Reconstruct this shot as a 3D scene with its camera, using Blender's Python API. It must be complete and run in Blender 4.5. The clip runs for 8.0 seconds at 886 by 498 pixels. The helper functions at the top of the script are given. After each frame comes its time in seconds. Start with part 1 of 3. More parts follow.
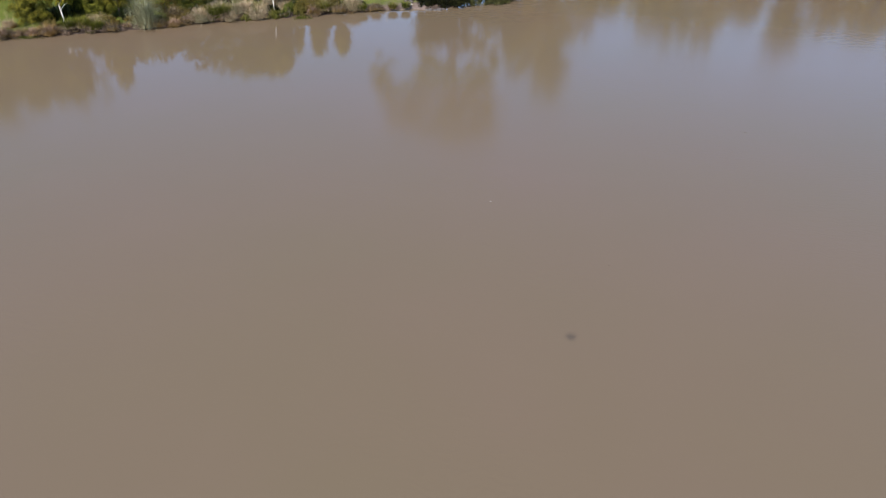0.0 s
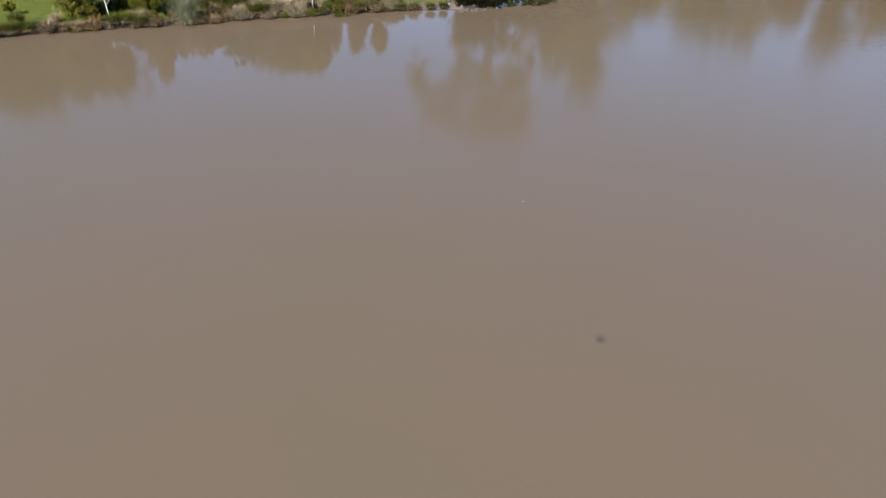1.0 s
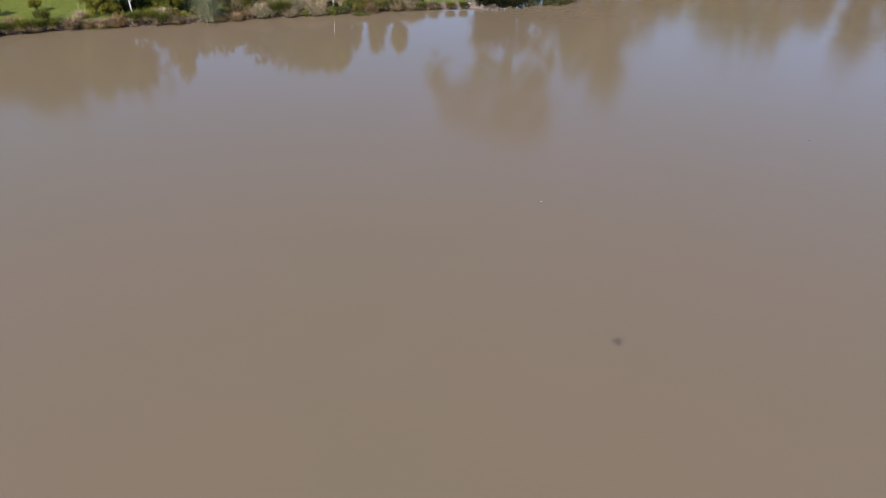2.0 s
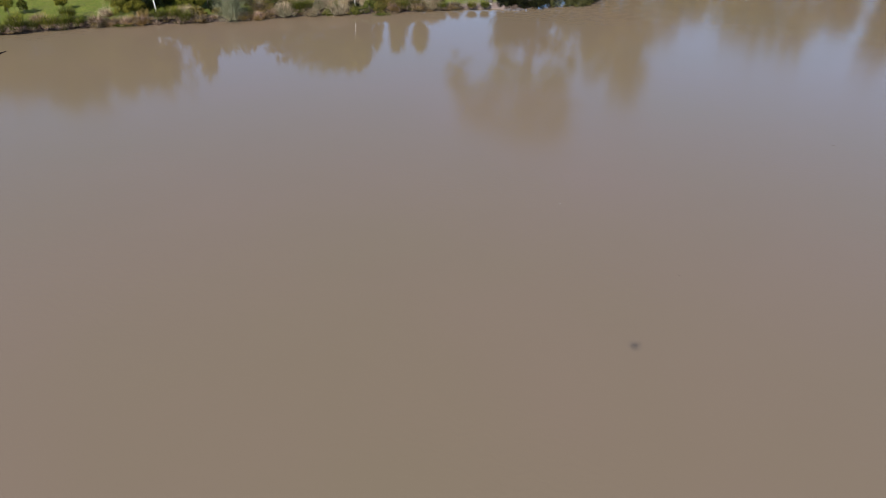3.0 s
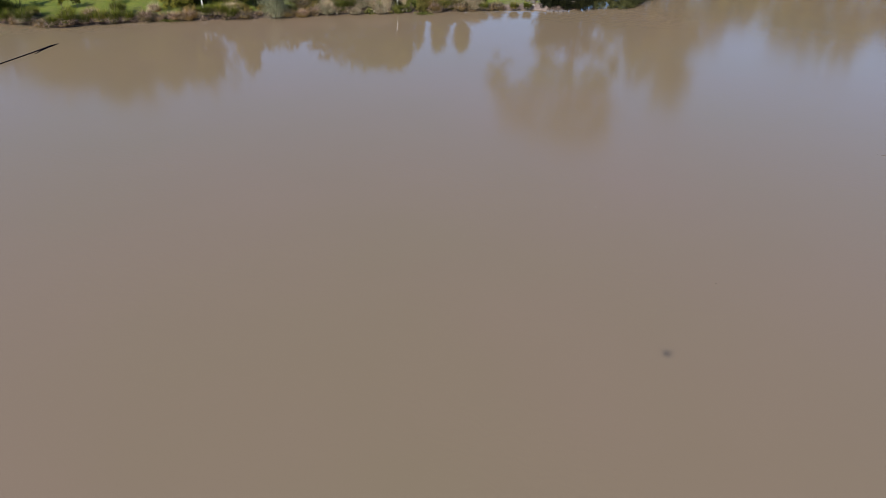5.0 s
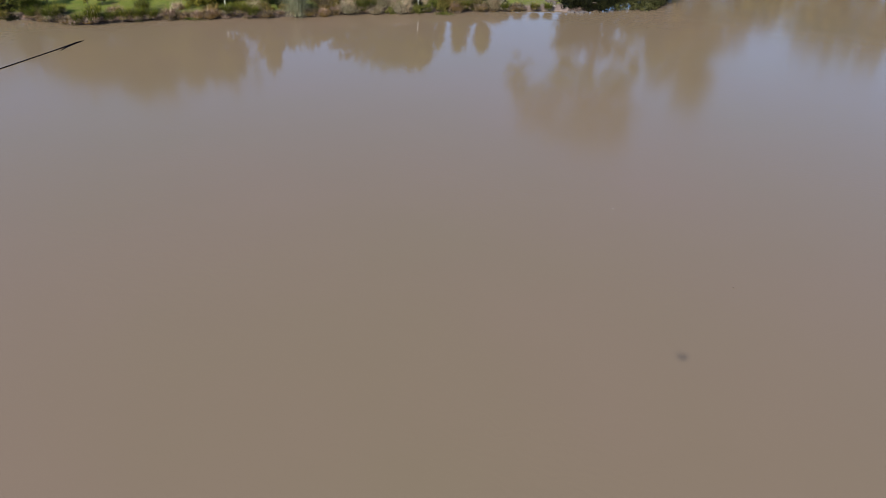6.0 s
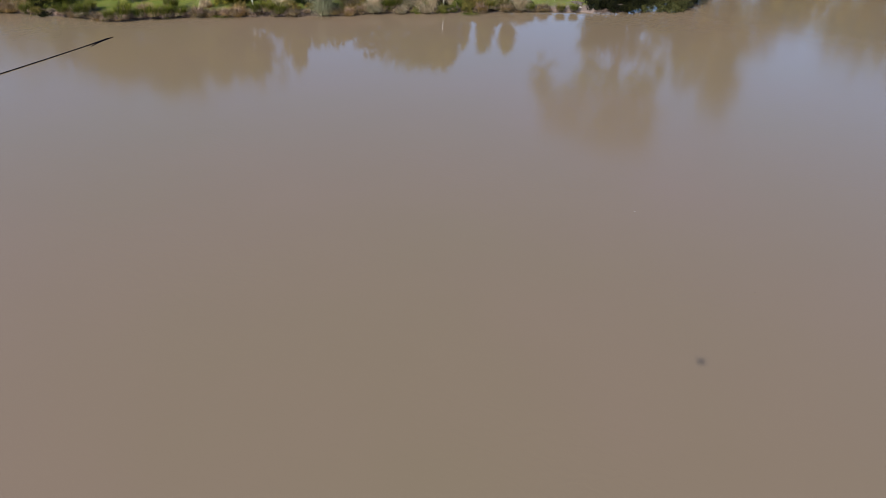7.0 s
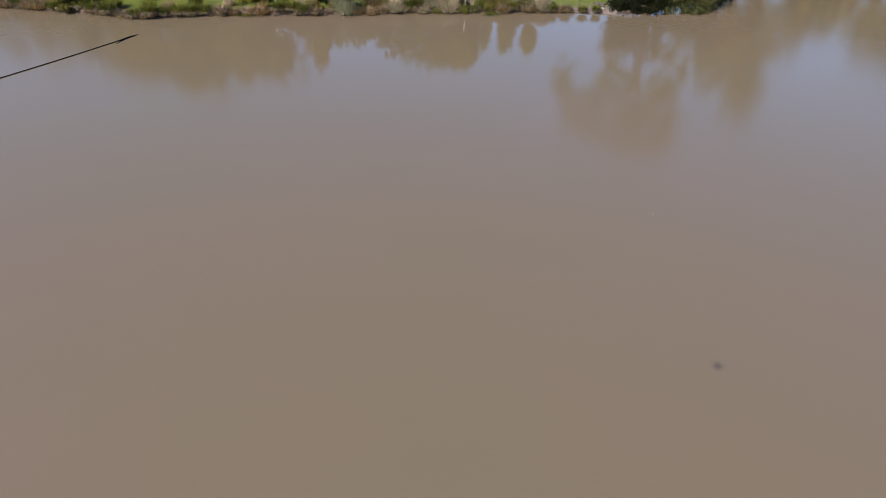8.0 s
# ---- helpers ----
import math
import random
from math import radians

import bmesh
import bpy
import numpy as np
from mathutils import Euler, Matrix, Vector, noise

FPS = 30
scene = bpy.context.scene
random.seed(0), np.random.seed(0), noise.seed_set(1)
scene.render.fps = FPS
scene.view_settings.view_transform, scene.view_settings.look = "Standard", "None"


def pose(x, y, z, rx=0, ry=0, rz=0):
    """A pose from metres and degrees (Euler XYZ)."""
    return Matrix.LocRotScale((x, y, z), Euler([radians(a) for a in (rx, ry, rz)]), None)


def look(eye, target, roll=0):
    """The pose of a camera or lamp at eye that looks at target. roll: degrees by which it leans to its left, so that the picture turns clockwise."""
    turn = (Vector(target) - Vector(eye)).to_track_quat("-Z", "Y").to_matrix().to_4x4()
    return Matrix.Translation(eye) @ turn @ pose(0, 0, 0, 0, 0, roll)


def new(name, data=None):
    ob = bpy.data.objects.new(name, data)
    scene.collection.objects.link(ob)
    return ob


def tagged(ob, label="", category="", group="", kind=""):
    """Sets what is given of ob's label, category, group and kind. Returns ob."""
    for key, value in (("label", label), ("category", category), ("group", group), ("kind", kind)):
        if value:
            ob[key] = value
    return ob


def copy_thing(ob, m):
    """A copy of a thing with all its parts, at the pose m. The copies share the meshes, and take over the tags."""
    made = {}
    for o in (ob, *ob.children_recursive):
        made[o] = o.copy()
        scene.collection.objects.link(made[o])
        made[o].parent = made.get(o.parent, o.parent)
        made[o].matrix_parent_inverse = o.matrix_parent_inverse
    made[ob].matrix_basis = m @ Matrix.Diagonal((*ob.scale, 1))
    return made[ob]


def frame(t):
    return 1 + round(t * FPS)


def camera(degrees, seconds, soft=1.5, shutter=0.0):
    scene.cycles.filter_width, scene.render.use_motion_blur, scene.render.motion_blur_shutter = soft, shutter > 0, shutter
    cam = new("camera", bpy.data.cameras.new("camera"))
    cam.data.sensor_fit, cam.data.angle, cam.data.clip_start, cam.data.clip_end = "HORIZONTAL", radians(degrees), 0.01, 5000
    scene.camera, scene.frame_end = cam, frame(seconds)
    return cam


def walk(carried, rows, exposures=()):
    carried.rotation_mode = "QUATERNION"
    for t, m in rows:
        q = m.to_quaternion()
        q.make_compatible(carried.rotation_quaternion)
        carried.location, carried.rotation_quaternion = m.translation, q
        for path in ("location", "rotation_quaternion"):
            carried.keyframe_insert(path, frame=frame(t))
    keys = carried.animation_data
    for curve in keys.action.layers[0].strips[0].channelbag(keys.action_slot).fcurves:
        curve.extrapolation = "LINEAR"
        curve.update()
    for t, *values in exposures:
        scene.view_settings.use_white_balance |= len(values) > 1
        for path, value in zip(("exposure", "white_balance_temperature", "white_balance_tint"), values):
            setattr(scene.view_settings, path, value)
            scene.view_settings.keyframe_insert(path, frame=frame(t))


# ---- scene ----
cam = camera(63.8, 8.0, soft=0.65)
# seconds, eye x, y, z, heading to the left of +y, look down, lean
PATH = (
    (0.0, 0.00, 0.00, 20.00, 0.24, 32.15, 1.14),
    (0.5, 0.00, -0.04, 19.94, 1.66, 32.14, 1.14),
    (1.0, 0.00, -0.05, 19.88, 3.16, 32.14, 1.15),
    (1.5, 0.00, -0.03, 19.83, 4.04, 32.17, 1.13),
    (3.0, 0.04, 0.09, 19.72, 6.47, 32.13, 1.09),
    (3.5, 0.06, 0.12, 19.70, 7.47, 32.13, 1.10),
    (4.0, 0.10, 0.14, 19.68, 8.38, 32.12, 1.12),
    (4.5, 0.14, 0.15, 19.66, 9.12, 32.14, 1.13),
    (6.0, 0.30, 0.10, 19.62, 11.55, 32.13, 1.14),
    (6.5, 0.37, 0.07, 19.60, 12.53, 32.12, 1.15),
    (7.0, 0.44, 0.04, 19.59, 13.61, 32.12, 1.15),
    (7.5, 0.50, 0.02, 19.57, 14.65, 32.11, 1.14),
    (8.0, 0.57, 0.03, 19.55, 15.40, 32.10, 1.13),
)


def aim(x, y, z, heading, down, lean):
    a, d = radians(heading), radians(down)
    way = Vector((-math.sin(a) * math.cos(d), math.cos(a) * math.cos(d), -math.sin(d)))
    eye = Vector((x, y, z))
    return look(eye, eye + way * 30, lean)


walk(cam, [(r[0], aim(*r[1:])) for r in PATH], exposures=((0.0, 0.58, 6260, 17.0), (8.0, 0.58, 6260, 17.0)))

# ---- daylight: sun behind the camera and a little to its left ----
SUN_HEIGHT, SUN_BEARING = 38.0, 192.4
world = bpy.data.worlds.new("daylight")
scene.world = world
world.use_nodes = True
wn = world.node_tree.nodes
wn.clear()
sky = wn.new("ShaderNodeTexSky")
sky.sky_type = "NISHITA"
sky.sun_disc = False
sky.sun_elevation, sky.sun_rotation = radians(SUN_HEIGHT), radians(SUN_BEARING)
sky.air_density, sky.dust_density, sky.ozone_density = 1.0, 0.0, 4.0
back = wn.new("ShaderNodeBackground")
back.inputs["Strength"].default_value = 0.131
wout = wn.new("ShaderNodeOutputWorld")
world.node_tree.links.new(sky.outputs[0], back.inputs["Color"])
world.node_tree.links.new(back.outputs[0], wout.inputs["Surface"])

sun = new("sun", bpy.data.lights.new("sun", "SUN"))
sun.data.energy, sun.data.angle, sun.data.color = 5.0, radians(0.53), (1.0, 0.95, 0.87)
toward = Vector((math.sin(radians(SUN_BEARING)) * math.cos(radians(SUN_HEIGHT)),
                 math.cos(radians(SUN_BEARING)) * math.cos(radians(SUN_HEIGHT)), math.sin(radians(SUN_HEIGHT))))
sun.matrix_world = look(toward * 200, (0, 0, 0))

# ---- materials ----


class Nodes:
    """Short hand for one node material."""

    def __init__(self, name):
        self.mat = bpy.data.materials.new(name)
        self.mat.use_nodes = True
        self.tree = self.mat.node_tree
        self.bsdf = self.tree.nodes["Principled BSDF"]
        self.out = self.tree.nodes["Material Output"]

    def add(self, kind, **values):
        n = self.tree.nodes.new(kind)
        for key, value in values.items():
            n.inputs[key.replace("_", " ")].default_value = value
        return n

    def link(self, a, b):
        self.tree.links.new(a, b)

    def noise(self, scale, detail=4.0, rough=0.55, stretch=None):
        n = self.add("ShaderNodeTexNoise", Scale=scale, Detail=detail, Roughness=rough)
        g = self.add("ShaderNodeNewGeometry")
        if stretch:
            m = self.add("ShaderNodeMapping")
            m.inputs["Scale"].default_value = stretch
            self.link(g.outputs["Position"], m.inputs["Vector"])
            self.link(m.outputs[0], n.inputs["Vector"])
        else:
            self.link(g.outputs["Position"], n.inputs["Vector"])
        return n.outputs["Fac"]

    def ramp(self, fac, stops):
        r = self.add("ShaderNodeValToRGB")
        e = r.color_ramp.elements
        while len(e) < len(stops):
            e.new(0.5)
        for el, (p, c) in zip(e, stops):
            el.position, el.color = p, (*c, 1)
        self.link(fac, r.inputs[0])
        return r.outputs[0]

    def mix(self, fac, a, b, mode="MIX"):
        m = self.tree.nodes.new("ShaderNodeMix")
        m.data_type, m.blend_type = "RGBA", mode
        for sock, value in ((m.inputs[0], fac), (m.inputs[6], a), (m.inputs[7], b)):
            if isinstance(value, (int, float)):
                sock.default_value = value
            elif isinstance(value, tuple):
                sock.default_value = (*value, 1)
            else:
                self.link(value, sock)
        return m.outputs[2]

    def bump(self, height, strength, distance):
        b = self.add("ShaderNodeBump", Strength=strength, Distance=distance)
        self.link(height, b.inputs["Height"])
        self.link(b.outputs[0], self.bsdf.inputs["Normal"])
        return b

    def color(self, socket):
        self.link(socket, self.bsdf.inputs["Base Color"])

    def set(self, **values):
        for key, value in values.items():
            self.bsdf.inputs[key.replace("_", " ")].default_value = value
        return self


def water_material():
    n = Nodes("muddy_water")
    n.set(IOR=1.333)
    n.bsdf.inputs["Specular IOR Level"].default_value = 0.58
    silt = n.noise(0.035, 3.0, 0.6)
    fine = n.noise(0.25, 3.0)
    c = n.ramp(silt, ((0.32, (0.151, 0.1160, 0.0650)), (0.5, (0.156, 0.1150, 0.0690)), (0.68, (0.162, 0.1150, 0.0740))))
    n.color(n.mix(0.2, c, n.ramp(fine, ((0.3, (0.152, 0.1130, 0.0665)), (0.7, (0.162, 0.1195, 0.072))))))
    # calm lee under the wooded bank, finer chop further out
    place = n.add("ShaderNodeNewGeometry")
    span = n.add("ShaderNodeVectorMath")
    span.operation = "DISTANCE"
    span.inputs[1].default_value = (-22.0, 72.0, 0.0)
    n.link(place.outputs["Position"], span.inputs[0])
    chop = n.add("ShaderNodeMapRange")
    for key, value in (("From Min", 12.0), ("From Max", 39.0), ("To Min", 0.053), ("To Max", 0.15)):
        chop.inputs[key].default_value = value
    n.link(span.outputs["Value"], chop.inputs["Value"])
    n.link(chop.outputs[0], n.bsdf.inputs["Roughness"])
    # breeze patches of very low ripples
    small = n.noise(3.5, 3.0, 0.55, (0.8, 1.9, 1.0))
    patch = n.ramp(n.noise(0.07, 3.0), ((0.4, (0.35, 0.35, 0.35)), (0.65, (1, 1, 1))))
    h = n.mix(1.0, small, patch, "MULTIPLY")
    soft = n.bump(h, 0.2, 0.012)
    lines = n.add("ShaderNodeTexWave", Scale=0.6, Distortion=11.0, Detail=3.0, Detail_Scale=1.6)
    lines.bands_direction = "Y"
    g = n.add("ShaderNodeNewGeometry")
    n.link(g.outputs["Position"], lines.inputs["Vector"])
    stirred = n.ramp(n.noise(0.06, 2.0, 0.5, (1.0, 1.6, 1.0)), ((0.42, (0, 0, 0)), (0.62, (1, 1, 1))))
    stirred = n.mix(1.0, stirred, n.ramp(chop.outputs[0], ((0.05, (0.35, 0.35, 0.35)), (0.13, (1, 1, 1)))), "MULTIPLY")
    n.link(n.mix(1.0, lines.outputs["Color"], stirred, "MULTIPLY"), (second := n.add("ShaderNodeBump", Strength=1.0, Distance=0.0017)).inputs["Height"])
    n.link(second.outputs[0], soft.inputs["Normal"])
    return n.mat


def ground_material():
    n = Nodes("park_ground")
    n.set(Roughness=0.9)
    n.bsdf.inputs["Specular IOR Level"].default_value = 0.15
    lawn = n.ramp(n.noise(0.5, 6.0, 0.7), ((0.36, (0.075, 0.108, 0.010)), (0.5, (0.112, 0.148, 0.015)), (0.72, (0.165, 0.172, 0.026))))
    lawn = n.mix(0.5, lawn, n.ramp(n.noise(4.5, 5.0, 0.75), ((0.38, (0.043, 0.062, 0.009)), (0.62, (0.170, 0.192, 0.035)))))
    worn = n.ramp(n.noise(0.8, 6.0, 0.7, (1.0, 2.2, 1.0)), ((0.5, (0, 0, 0)), (0.72, (0.75, 0.75, 0.75))))
    lawn = n.mix(worn, lawn, (0.150, 0.128, 0.045))
    # muddy soil, with shade from the overhanging grass mixed into its dark tone
    soil = n.ramp(n.noise(3.0, 6.0, 0.7), ((0.3, (0.022, 0.015, 0.010)), (0.52, (0.062, 0.044, 0.032)), (0.78, (0.190, 0.140, 0.108))))
    g = n.add("ShaderNodeNewGeometry")
    # a bank of pale dry clay at the point
    near = n.add("ShaderNodeVectorMath")
    near.operation = "DISTANCE"
    near.inputs[1].default_value = (-5.3, 83.1, 0.3)
    n.link(g.outputs["Position"], near.inputs[0])
    reach = n.add("ShaderNodeMath")
    reach.operation = "MULTIPLY"
    reach.inputs[1].default_value = 0.4
    n.link(near.outputs["Value"], reach.inputs[0])
    soil = n.mix(n.ramp(reach.outputs[0], ((0.0, (1, 1, 1)), (0.95, (0.8, 0.8, 0.8)), (1.0, (0, 0, 0)))), soil, n.ramp(n.noise(2.5, 6.0, 0.7), ((0.3, (0.110, 0.082, 0.064)), (0.7, (0.250, 0.194, 0.158)))))
    sep = n.add("ShaderNodeSeparateXYZ")
    n.link(g.outputs["Position"], sep.inputs[0])
    jitter = n.add("ShaderNodeMath")
    jitter.operation = "MULTIPLY_ADD"
    jitter.inputs[1].default_value = 0.35
    n.link(n.noise(1.3, 4.0), jitter.inputs[0])
    n.link(sep.outputs["Z"], jitter.inputs[2])
    dry = n.ramp(jitter.outputs[0], ((0.52, (0, 0, 0)), (0.66, (1, 1, 1))))
    n.color(n.mix(dry, soil, lawn))
    n.bump(n.noise(7.0, 6.0, 0.75), 0.8, 0.08)
    return n.mat


def leaf_material(name, dark, mid, light, glow=0.16, rough=0.65):
    """Leaves: colour varies from leaf to leaf and over the plant; some light passes through."""
    n = Nodes(name)
    n.set(Roughness=rough)
    n.bsdf.inputs["Specular IOR Level"].default_value = 0.08
    g = n.add("ShaderNodeNewGeometry")
    c = n.ramp(g.outputs["Random Per Island"], ((0.05, dark), (0.5, mid), (0.95, light)))
    patch = n.ramp(n.noise(0.9, 3.0), ((0.3, (0.62, 0.66, 0.6)), (0.7, (1.2, 1.15, 1.05))))
    c = n.mix(1.0, c, patch, "MULTIPLY")
    own = n.add("ShaderNodeObjectInfo")
    c = n.mix(1.0, c, n.ramp(own.outputs["Random"], ((0.0, (0.68, 0.74, 0.72)), (0.35, (0.95, 1.0, 0.9)), (0.7, (1.12, 1.04, 1.0)), (1.0, (1.3, 1.24, 1.3)))) , "MULTIPLY")
    n.color(c)
    tr = n.add("ShaderNodeBsdfTranslucent")
    n.link(c, tr.inputs["Color"])
    m = n.add("ShaderNodeMixShader", Fac=glow)
    n.link(n.bsdf.outputs[0], m.inputs[1])
    n.link(tr.outputs[0], m.inputs[2])
    n.link(m.outputs[0], n.out.inputs["Surface"])
    return n.mat


def bark_material(name, base, streak, scale=6.0):
    n = Nodes(name)
    n.set(Roughness=0.85)
    n.color(n.ramp(n.noise(scale, 5.0, 0.65, (1.0, 1.0, 0.25)), ((0.3, streak), (0.55, base), (0.8, tuple(min(1, v * 1.15) for v in base)))))
    n.bump(n.noise(scale * 3, 4.0, 0.6, (1.0, 1.0, 0.3)), 0.5, 0.02)
    return n.mat


def plain_material(name, dark, light, scale, rough, bump=0.3, gloss=0.5):
    n = Nodes(name)
    n.set(Roughness=rough)
    n.bsdf.inputs["Specular IOR Level"].default_value = gloss
    n.color(n.ramp(n.noise(scale, 5.0, 0.6), ((0.3, dark), (0.7, light))))
    n.bump(n.noise(scale * 3, 4.0), bump, 0.02)
    return n.mat


WATER, GROUND = water_material(), ground_material()
OLIVE = leaf_material("olive_foliage", (0.024, 0.026, 0.004), (0.125, 0.122, 0.012), (0.310, 0.272, 0.036), 0.14)
DEEP = leaf_material("deep_green_foliage", (0.008, 0.011, 0.003), (0.044, 0.051, 0.008), (0.150, 0.143, 0.022), 0.08)
# near black: the shade under the big crown is put into this leaf colour
SHADE_TONED = leaf_material("shade_toned_foliage", (0.002, 0.003, 0.001), (0.006, 0.007, 0.002), (0.024, 0.024, 0.006), 0.03)
# darker copy of OLIVE for directly seen shrubs; OLIVE itself is brightened for reflections
OLIVE_DARKER = leaf_material("darker_olive_foliage", (0.011, 0.014, 0.003), (0.078, 0.083, 0.010), (0.230, 0.212, 0.028), 0.08)
DUSTY = leaf_material("dusty_olive_foliage", (0.010, 0.011, 0.004), (0.046, 0.046, 0.014), (0.150, 0.138, 0.052), 0.08)
GUM = leaf_material("gum_foliage", (0.040, 0.038, 0.006), (0.152, 0.132, 0.017), (0.320, 0.258, 0.048))
BRONZE = leaf_material("bronze_foliage", (0.035, 0.030, 0.008), (0.115, 0.094, 0.022), (0.200, 0.160, 0.044))
SEDGE = leaf_material("sedge_blades", (0.018, 0.026, 0.003), (0.078, 0.098, 0.009), (0.235, 0.220, 0.040))
STRAW = leaf_material("straw_blades", (0.140, 0.100, 0.060), (0.400, 0.320, 0.215), (0.650, 0.555, 0.420), 0.2)
THATCH = leaf_material("dead_thatch", (0.045, 0.028, 0.020), (0.200, 0.140, 0.104), (0.460, 0.370, 0.300), 0.12)
RUST = leaf_material("rusty_blades", (0.070, 0.042, 0.014), (0.240, 0.155, 0.052), (0.450, 0.315, 0.125), 0.15)
SILVER = leaf_material("silver_blades", (0.110, 0.108, 0.066), (0.260, 0.252, 0.165), (0.460, 0.440, 0.315), 0.2)
# flax green taken close to black, with the shade between the shrubs in it
FLAX = leaf_material("flax_blades", (0.005, 0.008, 0.003), (0.012, 0.018, 0.006), (0.036, 0.045, 0.014), 0.1, 0.6)
LAWN = leaf_material("lawn_blades", (0.043, 0.064, 0.009), (0.106, 0.138, 0.021), (0.192, 0.199, 0.043))
WEED = leaf_material("weed_leaves", (0.026, 0.036, 0.007), (0.080, 0.092, 0.016), (0.195, 0.190, 0.045))
WHITE_BARK = bark_material("white_bark", (0.640, 0.600, 0.545), (0.330, 0.285, 0.240), 4.0)
BROWN_BARK = bark_material("brown_bark", (0.092, 0.071, 0.053), (0.035, 0.027, 0.020))
ROCK = plain_material("grey_rock", (0.043, 0.035, 0.030), (0.121, 0.105, 0.089), 5.0, 0.85, 0.6)
PIPE = plain_material("black_plastic", (0.001, 0.001, 0.003), (0.004, 0.004, 0.007), 3.0, 0.95, 0.1, 0.05)
SHELL = plain_material("dark_grey_shell", (0.060, 0.060, 0.062), (0.085, 0.085, 0.088), 20.0, 0.5, 0.05)
STAKE = plain_material("pale_timber", (0.320, 0.284, 0.234), (0.440, 0.405, 0.341), 8.0, 0.8, 0.3)

# ---- mesh helpers ----
rng = np.random.default_rng(7)


def mesh_of(name, verts, faces, material, smooth=False):
    me = bpy.data.meshes.new(name)
    me.from_pydata([tuple(v) for v in verts], [], [tuple(f) for f in faces])
    me.materials.append(material)
    if smooth:
        me.polygons.foreach_set("use_smooth", [True] * len(me.polygons))
    me.update()
    return me


def part(name, data, parent, label=""):
    ob = new(name, data)
    ob.parent = parent
    return tagged(ob, label) if label else ob


def unit(v):
    return v / np.maximum(np.linalg.norm(v, axis=-1, keepdims=True), 1e-9)


def leaf_quads(centres, size, droop=0.0, slim=1.0, out=None):
    """Diamond leaves of about the given length round the centres; droop 1 hangs them straight down."""
    n = len(centres)
    along = unit(rng.normal(size=(n, 3)) * (1 - droop * 0.8) + np.array((0, 0, -1.4 * droop)))
    if out is None:
        side = unit(np.cross(along, rng.normal(size=(n, 3))))
    else:
        face = unit(out + 0.42 * rng.normal(size=(n, 3)))
        along = unit(along - 0.85 * (along * face).sum(1, keepdims=True) * face)
        side = unit(np.cross(along, face))
    a = (size * rng.uniform(0.6, 1.35, n))[:, None] * 0.5
    b = a * rng.uniform(0.32, 0.55, n)[:, None] * slim
    bend = np.cross(along, side) * a * 0.25
    v = np.stack((centres - along * a, centres + side * b + bend, centres + along * a, centres - side * b + bend), 1).reshape(-1, 3)
    f = np.arange(4 * n).reshape(n, 4)
    return v, f


def tube(points, radii, sides=8):
    """A bent, tapered limb through the points, closed at both ends."""
    p, r = np.asarray(points, float), np.asarray(radii, float)
    d = unit(np.gradient(p, axis=0))
    ref = np.array((0.13, 0.97, 0.21))
    u = unit(np.cross(d, ref))
    w = np.cross(d, u)
    ang = np.linspace(0, 2 * np.pi, sides, endpoint=False)
    ring = p[:, None] + r[:, None, None] * (np.cos(ang)[None, :, None] * u[:, None] + np.sin(ang)[None, :, None] * w[:, None])
    v = ring.reshape(-1, 3)
    f = [(i * sides + j, i * sides + (j + 1) % sides, (i + 1) * sides + (j + 1) % sides, (i + 1) * sides + j)
         for i in range(len(p) - 1) for j in range(sides)]
    f.append(tuple(range(sides - 1, -1, -1)))
    f.append(tuple((len(p) - 1) * sides + j for j in range(sides)))
    return v, f


def blades(count, spread, length, lean, droop, width, segs=4, start=0.0):
    """Long grass blades that rise from a clump and arch over."""
    az = rng.uniform(0, 2 * np.pi, count)
    rad = spread * np.sqrt(rng.uniform(0, 1, count))
    base = np.stack((np.cos(az) * rad, np.sin(az) * rad, np.full(count, start)), 1)
    az = az + rng.normal(0, 1.0, count)
    out = np.stack((np.cos(az), np.sin(az), np.zeros(count)), 1)
    ln = length * rng.uniform(0.4, 1.12, count)
    tilt = np.clip(rng.normal(lean, lean * 0.45, count), 0.02, 1.5)
    fall = np.clip(rng.normal(droop, droop * 0.4, count), 0.0, 3.0)
    side = np.stack((-np.sin(az), np.cos(az), np.zeros(count)), 1)
    pts, p = [base], base
    for i in range(segs):
        a = tilt + fall * (i / segs) ** 1.3
        p = p + (out * np.sin(a)[:, None] + np.array((0, 0, 1.0)) * np.cos(a)[:, None]) * (ln / segs)[:, None]
        p[:, 2] = np.maximum(p[:, 2], 0.02)
        pts.append(p)
    w = width * rng.uniform(0.6, 1.3, count)[:, None]
    rows = []
    for i, q in enumerate(pts[:-1]):
        k = (1.0 - 0.75 * i / segs) * 0.5
        rows += [q - side * w * k, q + side * w * k]
    rows.append(pts[-1])
    v = np.stack(rows, 1)
    per = v.shape[1]
    f = []
    for b in range(count):
        o = b * per
        for i in range(segs - 1):
            f.append((o + 2 * i, o + 2 * i + 1, o + 2 * i + 3, o + 2 * i + 2))
        f.append((o + per - 3, o + per - 2, o + per - 1))
    return v.reshape(-1, 3), f


